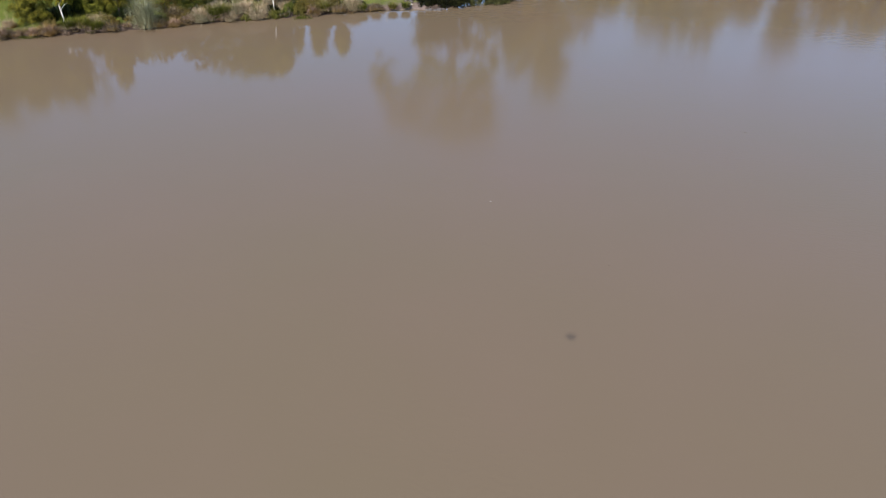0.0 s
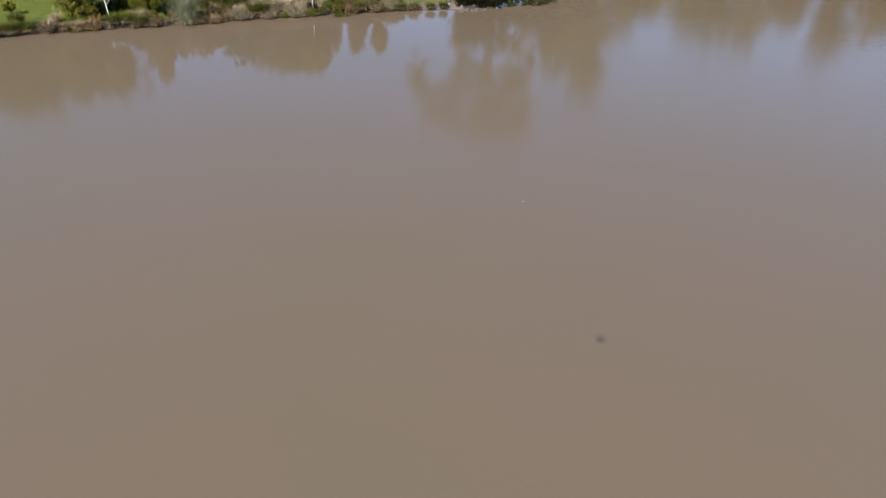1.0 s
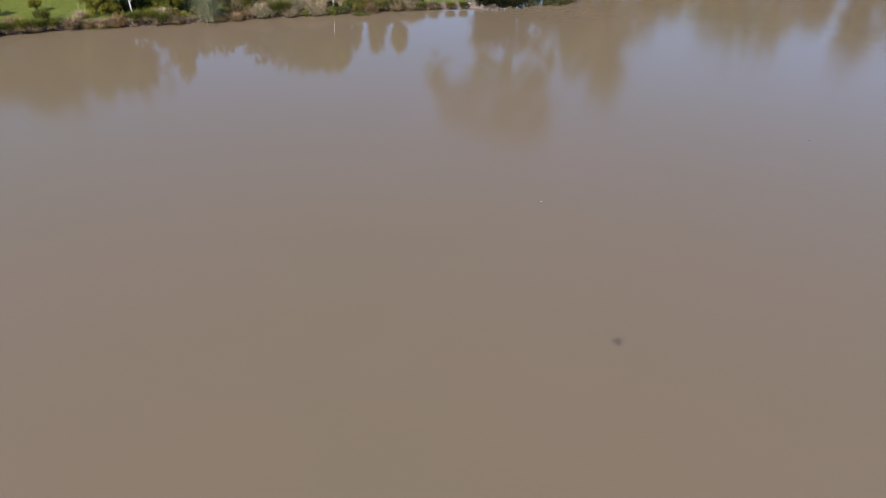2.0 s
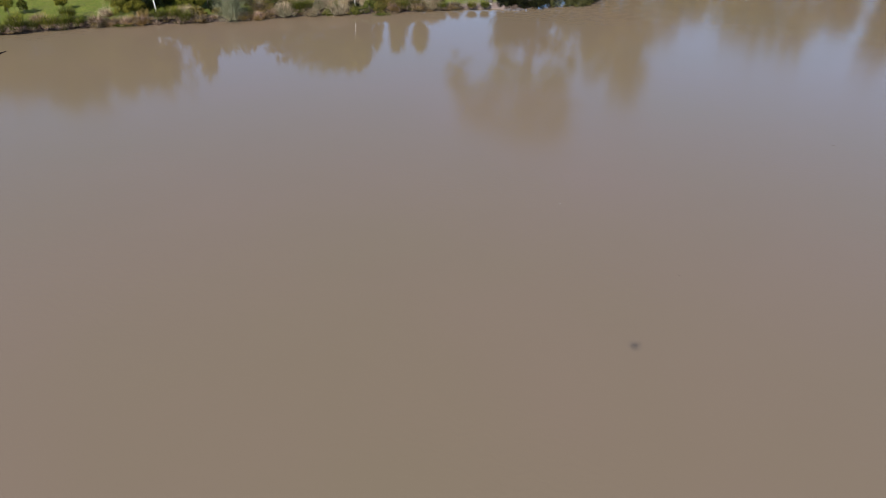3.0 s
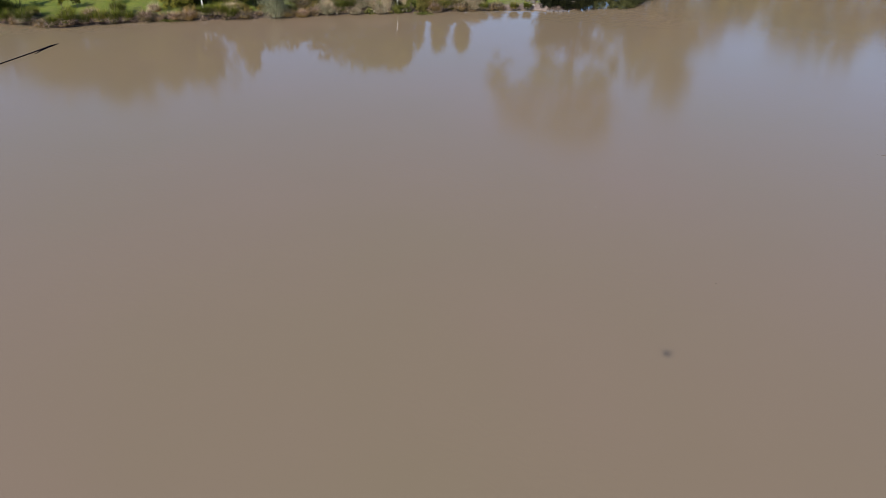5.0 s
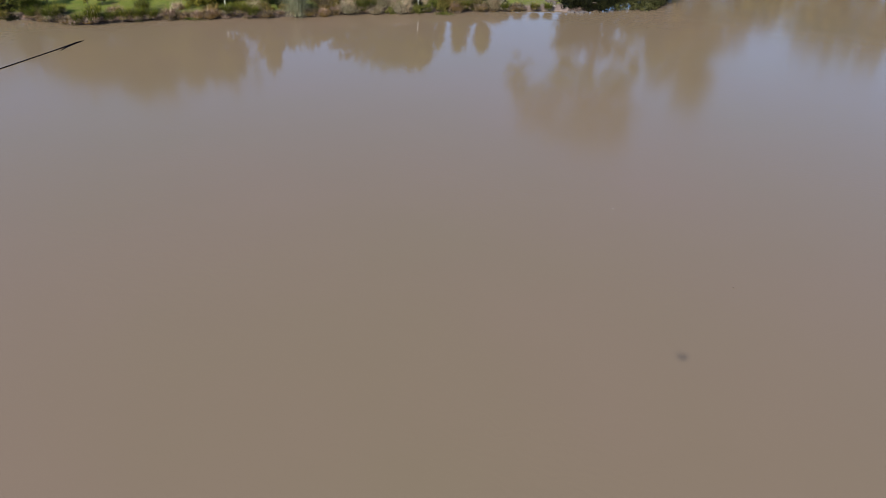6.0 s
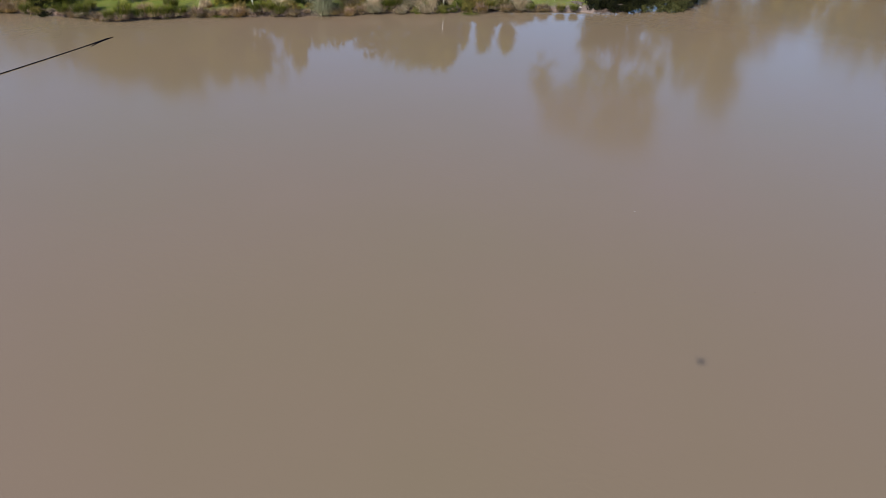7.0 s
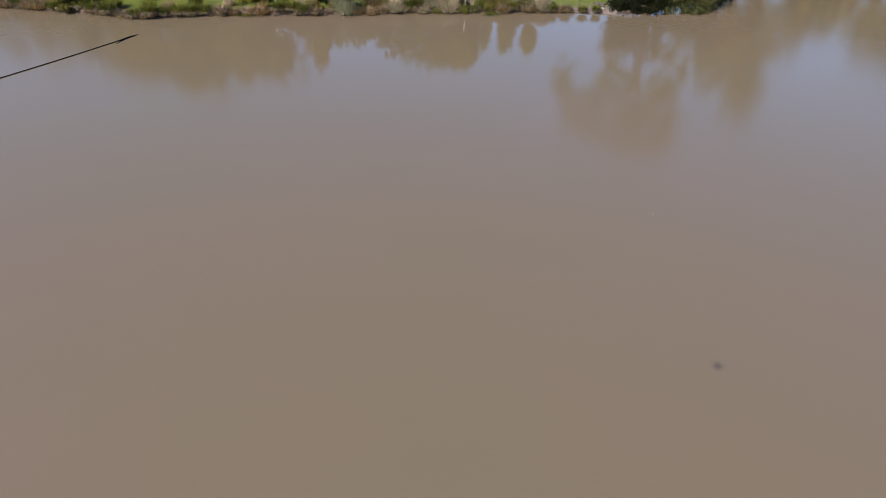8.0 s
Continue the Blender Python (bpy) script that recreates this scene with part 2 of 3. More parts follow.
# ---- ground and lake ----
SHORE = ((-150, 40), (-110, 58), (-85, 62.5), (-67, 62.9), (-56.5, 63.9), (-50.2, 63.6), (-46, 66.2), (-41.5, 68.6), (-38, 69.7),
         (-31.5, 72.1), (-24.2, 75.6), (-16.5, 78.4), (-9.3, 81.2), (-4.6, 82.7), (-1.8, 82.7), (0.6, 85.0), (3.0, 88.4), (6.6, 92.0),
         (12.2, 97.2), (20, 102.8), (30, 106.5), (44, 104.5), (58, 100), (80, 88), (110, 60), (125, 10), (100, -50), (30, -80), (-60, -75), (-130, -40))


def smooth_loop(ctrl, steps):
    c = np.asarray(ctrl, float)
    out = []
    for i in range(len(c)):
        a, b, d, e = c[i - 1], c[i], c[(i + 1) % len(c)], c[(i + 2) % len(c)]
        for s in np.linspace(0, 1, steps, endpoint=False):
            out.append(0.5 * (2 * b + (d - a) * s + (2 * a - 5 * b + 4 * d - e) * s * s + (3 * b - a - 3 * d + e) * s ** 3))
    return np.array(out)


LOOP = smooth_loop(SHORE, 8)
for i, q in enumerate(LOOP):
    LOOP[i] = q + np.array((0.0, 0.35 * noise.noise(Vector((q[0] * 0.45, q[1] * 0.45, 3.0)))))


def inland(xy):
    """Metres from the water's edge: positive on land, negative over the lake."""
    p = np.asarray(xy, float).reshape(-1, 2)
    a, b = LOOP, np.roll(LOOP, -1, 0)
    best, inside = np.full(len(p), 1e9), np.zeros(len(p), bool)
    for s, e in zip(a, b):
        d = e - s
        t = np.clip(((p - s) @ d) / (d @ d), 0, 1)
        best = np.minimum(best, np.linalg.norm(p - s - t[:, None] * d, axis=1))
        if s[1] != e[1]:
            cross = (s[1] > p[:, 1]) != (e[1] > p[:, 1])
            inside ^= cross & (p[:, 0] < s[0] + (p[:, 1] - s[1]) / (e[1] - s[1]) * d[0])
    return np.where(inside, -best, best)


def land_height(xy):
    d = inland(xy)
    p = np.asarray(xy, float).reshape(-1, 2)
    wob = np.array([noise.noise(Vector((x * 0.3, y * 0.3, 0.0))) + 0.5 * noise.noise(Vector((x * 1.1, y * 1.1, 5.0))) for x, y in p])
    dry = 0.30 * (1 - np.exp(-np.maximum(d, 0) / 0.35)) + 0.22 * (1 - np.exp(-np.maximum(d, 0) / 3.0)) + 0.6 * (1 - np.exp(-np.maximum(d, 0) / 40.0))
    z = np.where(d > 0, dry + wob * 0.06 * np.clip(d / 1.5, 0, 1), np.maximum(d * 0.55, -2.2))
    return z


def level(x, y):
    return float(land_height([(x, y)])[0])


def ground_sheet():
    def grid(lo, hi, step, far):
        mid = list(np.arange(lo, hi + step / 2, step))
        left, right, s, g = [], [], step, lo
        while g > -far:
            s *= 1.25
            g -= s
            left.append(g)
        s, g = step, hi
        while g < far:
            s *= 1.25
            g += s
            right.append(g)
        return np.array(left[::-1] + mid + right)
    xs, ys = grid(-76, 22, 0.55, 3000), grid(60, 108, 0.4, 3000)
    X, Y = np.meshgrid(xs, ys)
    xy = np.stack((X.ravel(), Y.ravel()), 1)
    z = land_height(xy)
    w, h = len(xs), len(ys)
    i = np.arange(w * h).reshape(h, w)
    f = np.stack((i[:-1, :-1], i[:-1, 1:], i[1:, 1:], i[1:, :-1]), -1).reshape(-1, 4)
    ob = new("ground", mesh_of("ground", np.column_stack((xy, z)), f, GROUND, True))
    return tagged(ob, "green park lawn with bare muddy soil along the waterline", "ground", kind="structure")


ground_sheet()

xs, ys = np.linspace(-165, 140, 62), np.linspace(-95, 115, 43)
X, Y = np.meshgrid(xs, ys)
i = np.arange(X.size).reshape(X.shape)
water = new("water", mesh_of("water", np.column_stack((X.ravel(), Y.ravel(), np.zeros(X.size))),
                             np.stack((i[:-1, :-1], i[:-1, 1:], i[1:, 1:], i[1:, :-1]), -1).reshape(-1, 4), WATER, True))
tagged(water, "calm muddy brown lake water with soft tree reflections", "water", kind="structure")

# ---- plants ----


def thing(name, x, y, label, category, group="", z=None, kind=""):
    e = new(name)
    e.empty_display_size = 0.3
    e.location = (x, y, level(x, y) - 0.02 if z is None else z)
    return tagged(e, label, category, group, kind)


def crown_points(lobes, clumps, per, fine):
    """Leaf places in small tufts that cover and fill the lobes (x, y, z, rx, ry, rz) of an uneven crown."""
    lob = np.asarray(lobes, float)
    share = (lob[:, 3] * lob[:, 4] * lob[:, 5]) ** (2 / 3)
    share = share / share.sum()
    pts, cen, out = [], [], []
    for k in range(clumps):
        b = lob[rng.choice(len(lob), p=share)]
        u = unit(rng.normal(size=3))
        q = rng.uniform(0.72, 1.0) if rng.uniform() < 0.62 else rng.uniform(0.05, 0.75)
        uneven = 1.0 + 0.3 * noise.noise(Vector(u) * 2.1 + Vector((b[0], b[2], len(lob))))
        c = b[:3] + u * b[3:] * q * uneven
        r = fine * (b[3] * b[4] * b[5]) ** (1 / 3) * rng.uniform(0.7, 1.3)
        n = max(6, int(per * rng.uniform(0.6, 1.4)))
        d = unit(rng.normal(size=(n, 3))) * (r * rng.uniform(0.1, 1.0, n) ** 0.6)[:, None]
        d += np.outer(rng.uniform(0, 1, n) * r * 0.5, unit(u * np.array((1, 1, 0.5)) + np.array((0, 0, 0.5))))
        d += np.outer((d @ u) * 0.6, u)
        pts.append(c + d)
        out.append(unit(unit(d) * 0.8 + u * 0.6))
        cen.append(c)
    return np.concatenate(pts), np.array(cen), np.concatenate(out)


def tree(name, label, x, y, height, low, width, leaf, bark, clumps=90, per=80, size=0.16, trunk=0.14, lean=(0.0, 0.0), limbs=7,
         category="tree", group="", droop=0.2, lobes=None, fine=0.2, over=0.0, slim=1.0):
    """A tapered trunk with limbs and a leafy crown; lobes give the crown's masses, or else one egg shape."""
    e = thing(name, x, y, label, category, group)
    if lobes is None:
        hz, w = height - low, width / 2
        lx, ly = lean[0] * 0.7, lean[1] * 0.7
        foot = min(1.3, hz * 0.3)
        lobes = [(lx * 0.5, ly * 0.5, low + foot * 0.75, w * 0.95, w * 0.95, foot), (lx, ly, low + hz * 0.36, w, w, hz * 0.26),
                 (lx, ly, low + hz * 0.55, w * 0.88, w * 0.88, hz * 0.28), (lx, ly, low + hz * 0.76, w * 0.72, w * 0.72, hz * 0.22)]
        for k in range(5):
            a, r = rng.uniform(0, 6.28), rng.uniform(0.45, 0.65) * w
            lobes.append((lx + r * math.cos(a), ly + r * math.sin(a), low + hz * rng.uniform(0.15, 0.6), w * 0.5, w * 0.5, hz * 0.16))
    pts, cen, out = crown_points(lobes, clumps, per, fine)
    pts[:, 2] -= over
    keep = pts[:, 2] > (0.1 - e.location.z if over else max(0.05, low * 0.5))
    pts, out = pts[keep], out[keep]
    t = np.linspace(0, 1, 7)
    top = low + (height - low) * 0.72
    line = np.stack((lean[0] * t + 0.06 * np.sin(t * 7), lean[1] * t + 0.05 * np.cos(t * 6) - 0.05, t * top), 1)
    v, f = tube(line, trunk * (1 - 0.8 * t) * np.where(t == 0, 1.35, 1.0), 10)
    part("trunk", mesh_of("trunk", v, f, bark, True), e)
    for c in cen[rng.permutation(len(cen))[:limbs]]:
        k = np.clip((c[2] * 0.65) / top, 0.12, 0.95)
        a = np.array([np.interp(k, t, line[:, j]) for j in range(3)])
        m = a * 0.45 + c * 0.55 + np.array((0, 0, 0.12 * np.linalg.norm(c - a)))
        r0 = trunk * (1 - 0.8 * k) * 0.6
        v, f = tube((a, m, c), (r0, r0 * 0.6, r0 * 0.22), 6)
        part("limb", mesh_of("limb", v, f, bark, True), e)
    v, f = leaf_quads(pts, size, droop, slim, out)
    part("crown", mesh_of("crown", v, f, leaf), e)
    return e


SEDGE_LABEL = "green sedge clump with a brown dead skirt on the bank"
STRAW_LABEL = "dry straw-coloured grass clump on the bank"
RUST_LABEL = "rusty brown withered grass clump on the bank"


def clump(name, label, category, group, parts_spec):
    e = new(name)
    tagged(e, label, category, group)
    for pname, spec, mat, plabel in parts_spec:
        v, f = blades(*spec)
        part(pname, mesh_of(pname, v, f, mat), e, plabel)
    return e


def place_copies(models, spots):
    """Puts a copy of a model at every spot (x, y, turn, scale, pick); the first use of a model is the model itself."""
    used = set()
    for x, y, turn, s, pick in spots:
        m = models[pick % len(models)]
        mat = pose(x, y, max(level(x, y), 0.0) - 0.03, 0, 0, turn) @ Matrix.Diagonal((s, s, s * (0.9 + 0.25 * ((pick * 7) % 5) / 5), 1))
        if pick % len(models) in used:
            copy_thing(m, mat)
        else:
            used.add(pick % len(models))
            later.append((m, mat))


later = []
SKIRT = (330, 0.45, 0.85, 1.15, 1.6, 0.026, 3, 0.52)
sedges = [clump("sedge_clump", SEDGE_LABEL, "sedge", "sedge clumps along the bank",
                (("tuft", (950, 0.5, 1.1, 0.42, 1.0, 0.024, 3, 0.35), SEDGE, ""),
                 ("dead_skirt", SKIRT, THATCH, "drooping pinkish-brown dead leaves"))) for _ in range(4)]
straws = [clump("dry_grass_clump", STRAW_LABEL, "grass", "dry grass clumps along the bank",
                (("tuft", (1000, 0.5, 1.35, 0.5, 1.7, 0.018, 3, 0.12), STRAW, ""),
                 ("dead_skirt", SKIRT, STRAW, ""))) for _ in range(3)]
rusts = [clump("withered_grass_clump", RUST_LABEL, "grass", "withered grass clumps along the bank",
               (("tuft", (950, 0.5, 1.2, 0.55, 1.8, 0.02, 3, 0.1), RUST, ""),
                ("dead_skirt", SKIRT, THATCH, ""))) for _ in range(3)]
fringes = [clump("grass_fringe", "short tangled dead grass overhanging the waterline", "grass", "grass fringes along the waterline",
                 (("tuft", (70, 0.4, 0.6, 0.6, 1.5, 0.04, 3, 0.1), mat_, ""), ("dead_skirt", (90, 0.45, 0.6, 1.1, 1.5, 0.045, 3, 0.25), THATCH, ""))) for mat_ in (RUST, SEDGE, THATCH, RUST)]
mounds = [clump("dead_grass_mound", "brown collapsed mound of dead grass on the bank", "grass", "dead grass mounds along the bank",
                (("tuft", (420, 0.4, 0.95, 0.75, 1.6, 0.024, 3, 0.25), RUST, ""),
                 ("dead_skirt", SKIRT, THATCH, ""))) for _ in range(3)]
flaxes = [clump("flax_bush", "flax bush with stiff sword leaves, its green darkened for shade", "flax", "flax bushes on the bank",
                (("tuft", (120, 0.4, 1.5, 0.45, 0.8, 0.08), FLAX, ""),)) for _ in range(2)]

# the edge of the bank, walked from end to end
edge = [q for q in LOOP if -80 < q[0] < 7.5 and q[1] > 55]
edge = np.array(sorted(edge, key=lambda q: q[0]))
# one letter for each metre and a half of bank, row by row inland: g sedge, s straw, r rusty grass, t dead mound,
# b bronze, w weedy or d dark low shrub
ROWS = ((0.0, 1.0, "gbgrgbgrgtgrrgbdgrgtggggggtttrgggt..rrtsgswswwbrgtsgtgg"),
        (1.4, 0.95, "rgdrgrdgr.rgdrddg.g..gr.g.......sbbddrddssssds.rsbsd....."),
        (2.8, 0.9, "gdrgdgrdg.dgrgdd...............b...d.b.dsdswsr.dwdd......"))
spots = {"g": [], "s": [], "r": [], "t": [], "fringe": []}
low_shrubs = []
walked = np.concatenate(([0], np.cumsum(np.linalg.norm(np.diff(edge, axis=0), axis=1))))
pick = 0
for off, size, letters in ROWS:
    for k, letter in enumerate(letters):
        s = 0.5 + 1.45 * k + rng.normal(0, 0.12)
        x, y = np.interp(s, walked, edge[:, 0]), np.interp(s, walked, edge[:, 1])
        x, y = x - 0.3 * off + rng.normal(0, 0.12), y + off + rng.normal(0, 0.12)
        grown = size * rng.uniform(0.8, 1.22) * (1.12 if x < -43 else 1.05 if x < -32 else 1.1 if x < -11.5 else 0.85)
        if letter in spots:
            spots[letter].append((x, y, rng.uniform(0, 360), grown, pick))
            pick += 1
        elif letter != ".":
            low_shrubs.append((x, y, grown, letter))
spots["s"] += [(-11.0, 81.3, 10, 1.35, pick), (-43.4, 70.2, 80, 0.75, pick + 1), (-23.0, 77.4, 50, 1.3, pick + 2), (-26.2, 75.6, 20, 1.1, pick + 3)]
spots["g"].append((-23.9, 76.3, 40, 1.15, pick))
for s in np.arange(0.3, walked[-1], 1.15):
    x, y = np.interp(s, walked, edge[:, 0]), np.interp(s, walked, edge[:, 1])
    if x < -7.5 and abs(x + 30.9) > 0.6:
        spots["fringe"].append((x + rng.normal(0, 0.15), y + 0.05 + rng.normal(0, 0.12), rng.uniform(0, 360), rng.uniform(0.6, 1.15), int(rng.integers(0, 40))))
place_copies(fringes, spots["fringe"])
place_copies(sedges, spots["g"])
place_copies(straws, spots["s"])
place_copies(rusts, spots["r"])
place_copies(mounds, spots["t"])
# several of these bushes are added to fill shaded gaps between the shrubs
place_copies(flaxes, [(-40.9, 73.2, 20, 1.1, 0), (-38.2, 73.9, 140, 1.3, 1), (-37.3, 73.4, 60, 1.0, 2), (-56.9, 65.0, 10, 1.2, 3), (-32.6, 74.6, 200, 1.2, 4), (-40.2, 73.0, 90, 1.2, 5), (-39.8, 73.9, 30, 1.3, 7), (-33.2, 74.0, 15, 1.1, 8), (-25.9, 78.6, 15, 1.2, 9), (-55.6, 65.6, 15, 1.3, 10), (-64.0, 64.6, 75, 1.0, 6)])
for m, mat in later:
    m.matrix_basis = mat

plume = thing("feather_grass", -43.1, 70.3, "tall thin pale feather grass gone to seed", "grass")
v, f = blades(26, 0.22, 2.4, 0.16, 0.25, 0.02, 4)
part("stalk_tuft", mesh_of("stalk_tuft", v, f, STRAW), plume)
v, f = blades(120, 0.3, 0.9, 0.5, 1.4, 0.03, 3)
part("low_leaves", mesh_of("low_leaves", v, f, RUST), plume)

# rough grass on the lawn near the bank
n = 22000
xy = np.column_stack((rng.uniform(-75, -4, n), rng.uniform(64, 98, n)))
d = inland(xy)
xy = xy[(d > 1.2) & (d < 15)]
v, f = leaf_quads(np.column_stack((xy, land_height(xy) + 0.03)), 0.11)
tagged(new("lawn_grass", mesh_of("lawn_grass", v, f, LAWN)), "short uneven green grass on the lawn", "grass", kind="stuff")

# the great silver tussock
tus = thing("pampas_tussock", -30.7, 72.5, "large silver-green pampas tussock arching over the water edge", "grass")
v, f = blades(1700, 0.6, 3.9, 0.17, 1.8, 0.042, 6)
v = v * np.array((0.7, 0.66, 1.0))
part("tuft", mesh_of("tuft", v, f, SILVER), tus)
v, f = blades(420, 0.5, 2.3, 0.5, 1.7, 0.04, 5)
part("low_leaves", mesh_of("low_leaves", v, f, SILVER), tus)
v, f = blades(260, 0.5, 1.4, 0.5, 1.9, 0.04)
part("dead_skirt", mesh_of("dead_skirt", v, f, STRAW), tus, "yellowed old leaves at its foot")

# shrubs and young trees on the bank
SHRUB = dict(category="shrub", group="shrubs on the bank", slim=0.72)
tree("shrub", "dense olive-green rounded shrub on the lawn edge", -42.0, 72.4, 7.0, 0.0, 3.7, OLIVE_DARKER, BROWN_BARK, 420, 100, 0.19, 0.12, fine=0.19, **SHRUB)
tree("shrub", "tall olive-green shrub behind the bank", -46.6, 81.5, 8.2, 0.1, 4.6, OLIVE, BROWN_BARK, 226, 96, 0.18, 0.12, fine=0.215, **SHRUB)
tree("young_gum_tree", "young gum tree with a white leaning trunk", -38.6, 71.8, 8.8, 1.6, 4.6, OLIVE, WHITE_BARK, 256, 108, 0.16, 0.075, lean=(-0.75, 0.3), limbs=5, group="young gum trees", lobes=((-0.3, 0.2, 2.7, 1.1, 1.1, 0.7), (0.3, 0.3, 2.6, 0.8, 1.0, 0.8), (-0.2, 0.2, 3.7, 1.5, 1.6, 1.2), (-0.4, 0.2, 4.9, 1.6, 1.9, 1.5), (-0.5, 0.2, 6.0, 1.5, 1.6, 1.2)))
tree("shrub", "dense olive-green rounded shrub on the lawn edge", -36.0, 74.0, 3.0, 0.0, 3.2, OLIVE_DARKER, BROWN_BARK, 300, 100, 0.16, 0.11, fine=0.19, **SHRUB)
tree("shrub", "dark green dense shrub on the bank", -38.0, 74.7, 2.2, 0.1, 2.6, DEEP, BROWN_BARK, 140, 90, 0.15, 0.08, fine=0.2, **SHRUB)
tree("shrub", "dense olive-green rounded shrub on the lawn edge", -34.6, 78.4, 4.8, 0.1, 4.2, OLIVE, BROWN_BARK, 230, 100, 0.16, 0.11, fine=0.2, **SHRUB)
tree("young_tree", "slim young tree with a grey trunk", -34.3, 74.9, 7.2, 0.6, 4.0, OLIVE, BROWN_BARK, 330, 108, 0.15, 0.07, lobes=((-1.0, 0.0, 5.0, 0.9, 1.1, 1.5), (-1.1, 0.0, 3.6, 1.3, 1.4, 1.3), (-0.6, 0.0, 3.8, 0.9, 1.0, 1.8), (-0.7, 0.0, 2.2, 1.4, 1.4, 1.4)))
tree("shrub", "yellow-green loose shrub beside a tussock", -30.4, 77.4, 4.2, 0.1, 3.4, BRONZE, BROWN_BARK, 195, 96, 0.15, 0.08, fine=0.215, **SHRUB)
tree("shrub", "dark green dense shrub on the bank", -27.4, 77.4, 5.3, 0.1, 4.2, DEEP, BROWN_BARK, 256, 108, 0.15, 0.1, fine=0.215, **SHRUB)
tree("shrub", "dark green dense shrub on the bank", -25.0, 82.0, 8.2, 0.1, 5.6, OLIVE, BROWN_BARK, 420, 100, 0.16, 0.12, fine=0.2, lobes=((-0.6, 0, 2.6, 3.2, 2.4, 2.4), (-1.0, 0, 4.6, 2.6, 2.2, 2.0), (0.4, 0, 5.8, 2.4, 2.2, 1.6), (1.8, 0, 4.6, 2.0, 2.0, 2.6)), **SHRUB)
tree("shrub", "dark green dense shrub on the bank", -21.8, 82.6, 8.0, 0.1, 5.0, OLIVE, BROWN_BARK, 420, 100, 0.16, 0.12, fine=0.2, lobes=((0, 0, 2.6, 2.6, 2.4, 2.6), (-0.8, 0, 5.5, 2.2, 2.2, 1.9), (0.9, 0, 5.5, 2.2, 2.2, 1.9)), **SHRUB)
tree("young_gum_tree", "young gum tree with a thin white trunk", -19.15, 78.9, 8.3, 2.2, 3.6, OLIVE, WHITE_BARK, 330, 108, 0.15, 0.075, lean=(-0.45, 0.1), limbs=14, group="young gum trees", lobes=((0.0, 0.1, 4.0, 1.5, 1.6, 1.9), (0.0, 0.1, 3.2, 1.4, 1.5, 1.4), (0.1, 0.1, 4.9, 1.2, 1.2, 0.9)))
tree("shrub", "dark green shrub behind dry grass", -19.6, 83.4, 6.6, 0.1, 4.2, DEEP, BROWN_BARK, 226, 108, 0.16, 0.12, fine=0.215, **SHRUB)
tree("young_tree", "narrow young tree on the lawn", -18.0, 84.6, 6.0, 1.4, 1.9, OLIVE, BROWN_BARK, 90, 70, 0.14, 0.06, fine=0.35, lobes=((0.0, 0.0, 3.8, 0.5, 0.5, 1.5), (0.3, 0.0, 2.6, 0.4, 0.4, 0.8)))
tree("young_tree", "narrow young tree on the lawn", -15.6, 85.2, 6.2, 0.8, 2.5, OLIVE, BROWN_BARK, 260, 90, 0.14, 0.06, fine=0.3, lobes=((0.0, 0.0, 3.5, 0.8, 0.8, 2.0), (0.1, 0.0, 2.4, 0.65, 0.65, 1.2)))
tree("young_tree", "narrow young tree on the lawn", -13.0, 86.4, 6.5, 1.4, 2.3, OLIVE, BROWN_BARK, 240, 90, 0.14, 0.06, fine=0.3, lobes=((0.0, 0.0, 4.1, 0.8, 0.8, 1.7), (-0.1, 0.0, 3.1, 0.5, 0.5, 0.9)))
tree("shrub", "bronze-green low shrub on the bank", -15.6, 80.5, 1.1, 0.05, 3.2, BRONZE, BROWN_BARK, 140, 96, 0.14, 0.07, fine=0.215, **SHRUB)
tree("shrub", "dark green low shrub on the bank", -14.6, 82.6, 2.4, 0.05, 3.0, DEEP, BROWN_BARK, 151, 96, 0.14, 0.06, fine=0.215, **SHRUB)
tree("shrub", "loose olive shrub beside a tussock", -32.6, 77.6, 4.6, 0.1, 5.0, OLIVE, BROWN_BARK, 189, 96, 0.16, 0.08, fine=0.215, **SHRUB)
for x, y, h, w, m in ((-27.6, 75.4, 1.1, 1.7, BRONZE), (-25.9, 76.6, 1.3, 1.8, BRONZE), (-21.3, 77.9, 0.9, 1.5, WEED), (-17.6, 79.2, 1.0, 1.8, WEED), (-16.4, 79.0, 0.9, 1.5, BRONZE),
                      (-13.0, 80.8, 1.1, 1.7, BRONZE), (-12.2, 81.0, 0.9, 1.4, DEEP), (-39.6, 70.9, 0.9, 1.4, BRONZE), (-36.9, 71.3, 0.9, 1.3, DEEP), (-34.6, 72.2, 0.9, 1.5, BRONZE),
                      (-57.6, 65.2, 1.3, 1.6, BRONZE), (-60.2, 64.6, 1.2, 1.5, DEEP), (-63.8, 64.4, 1.3, 1.7, BRONZE)):
    tree("low_shrub", "low scrubby shrub among the bank grasses", x, y, h, 0.02, w, m, BROWN_BARK, 60, 70, 0.12, 0.03, limbs=3, category="shrub", group="low shrubs among the grasses", fine=0.3)
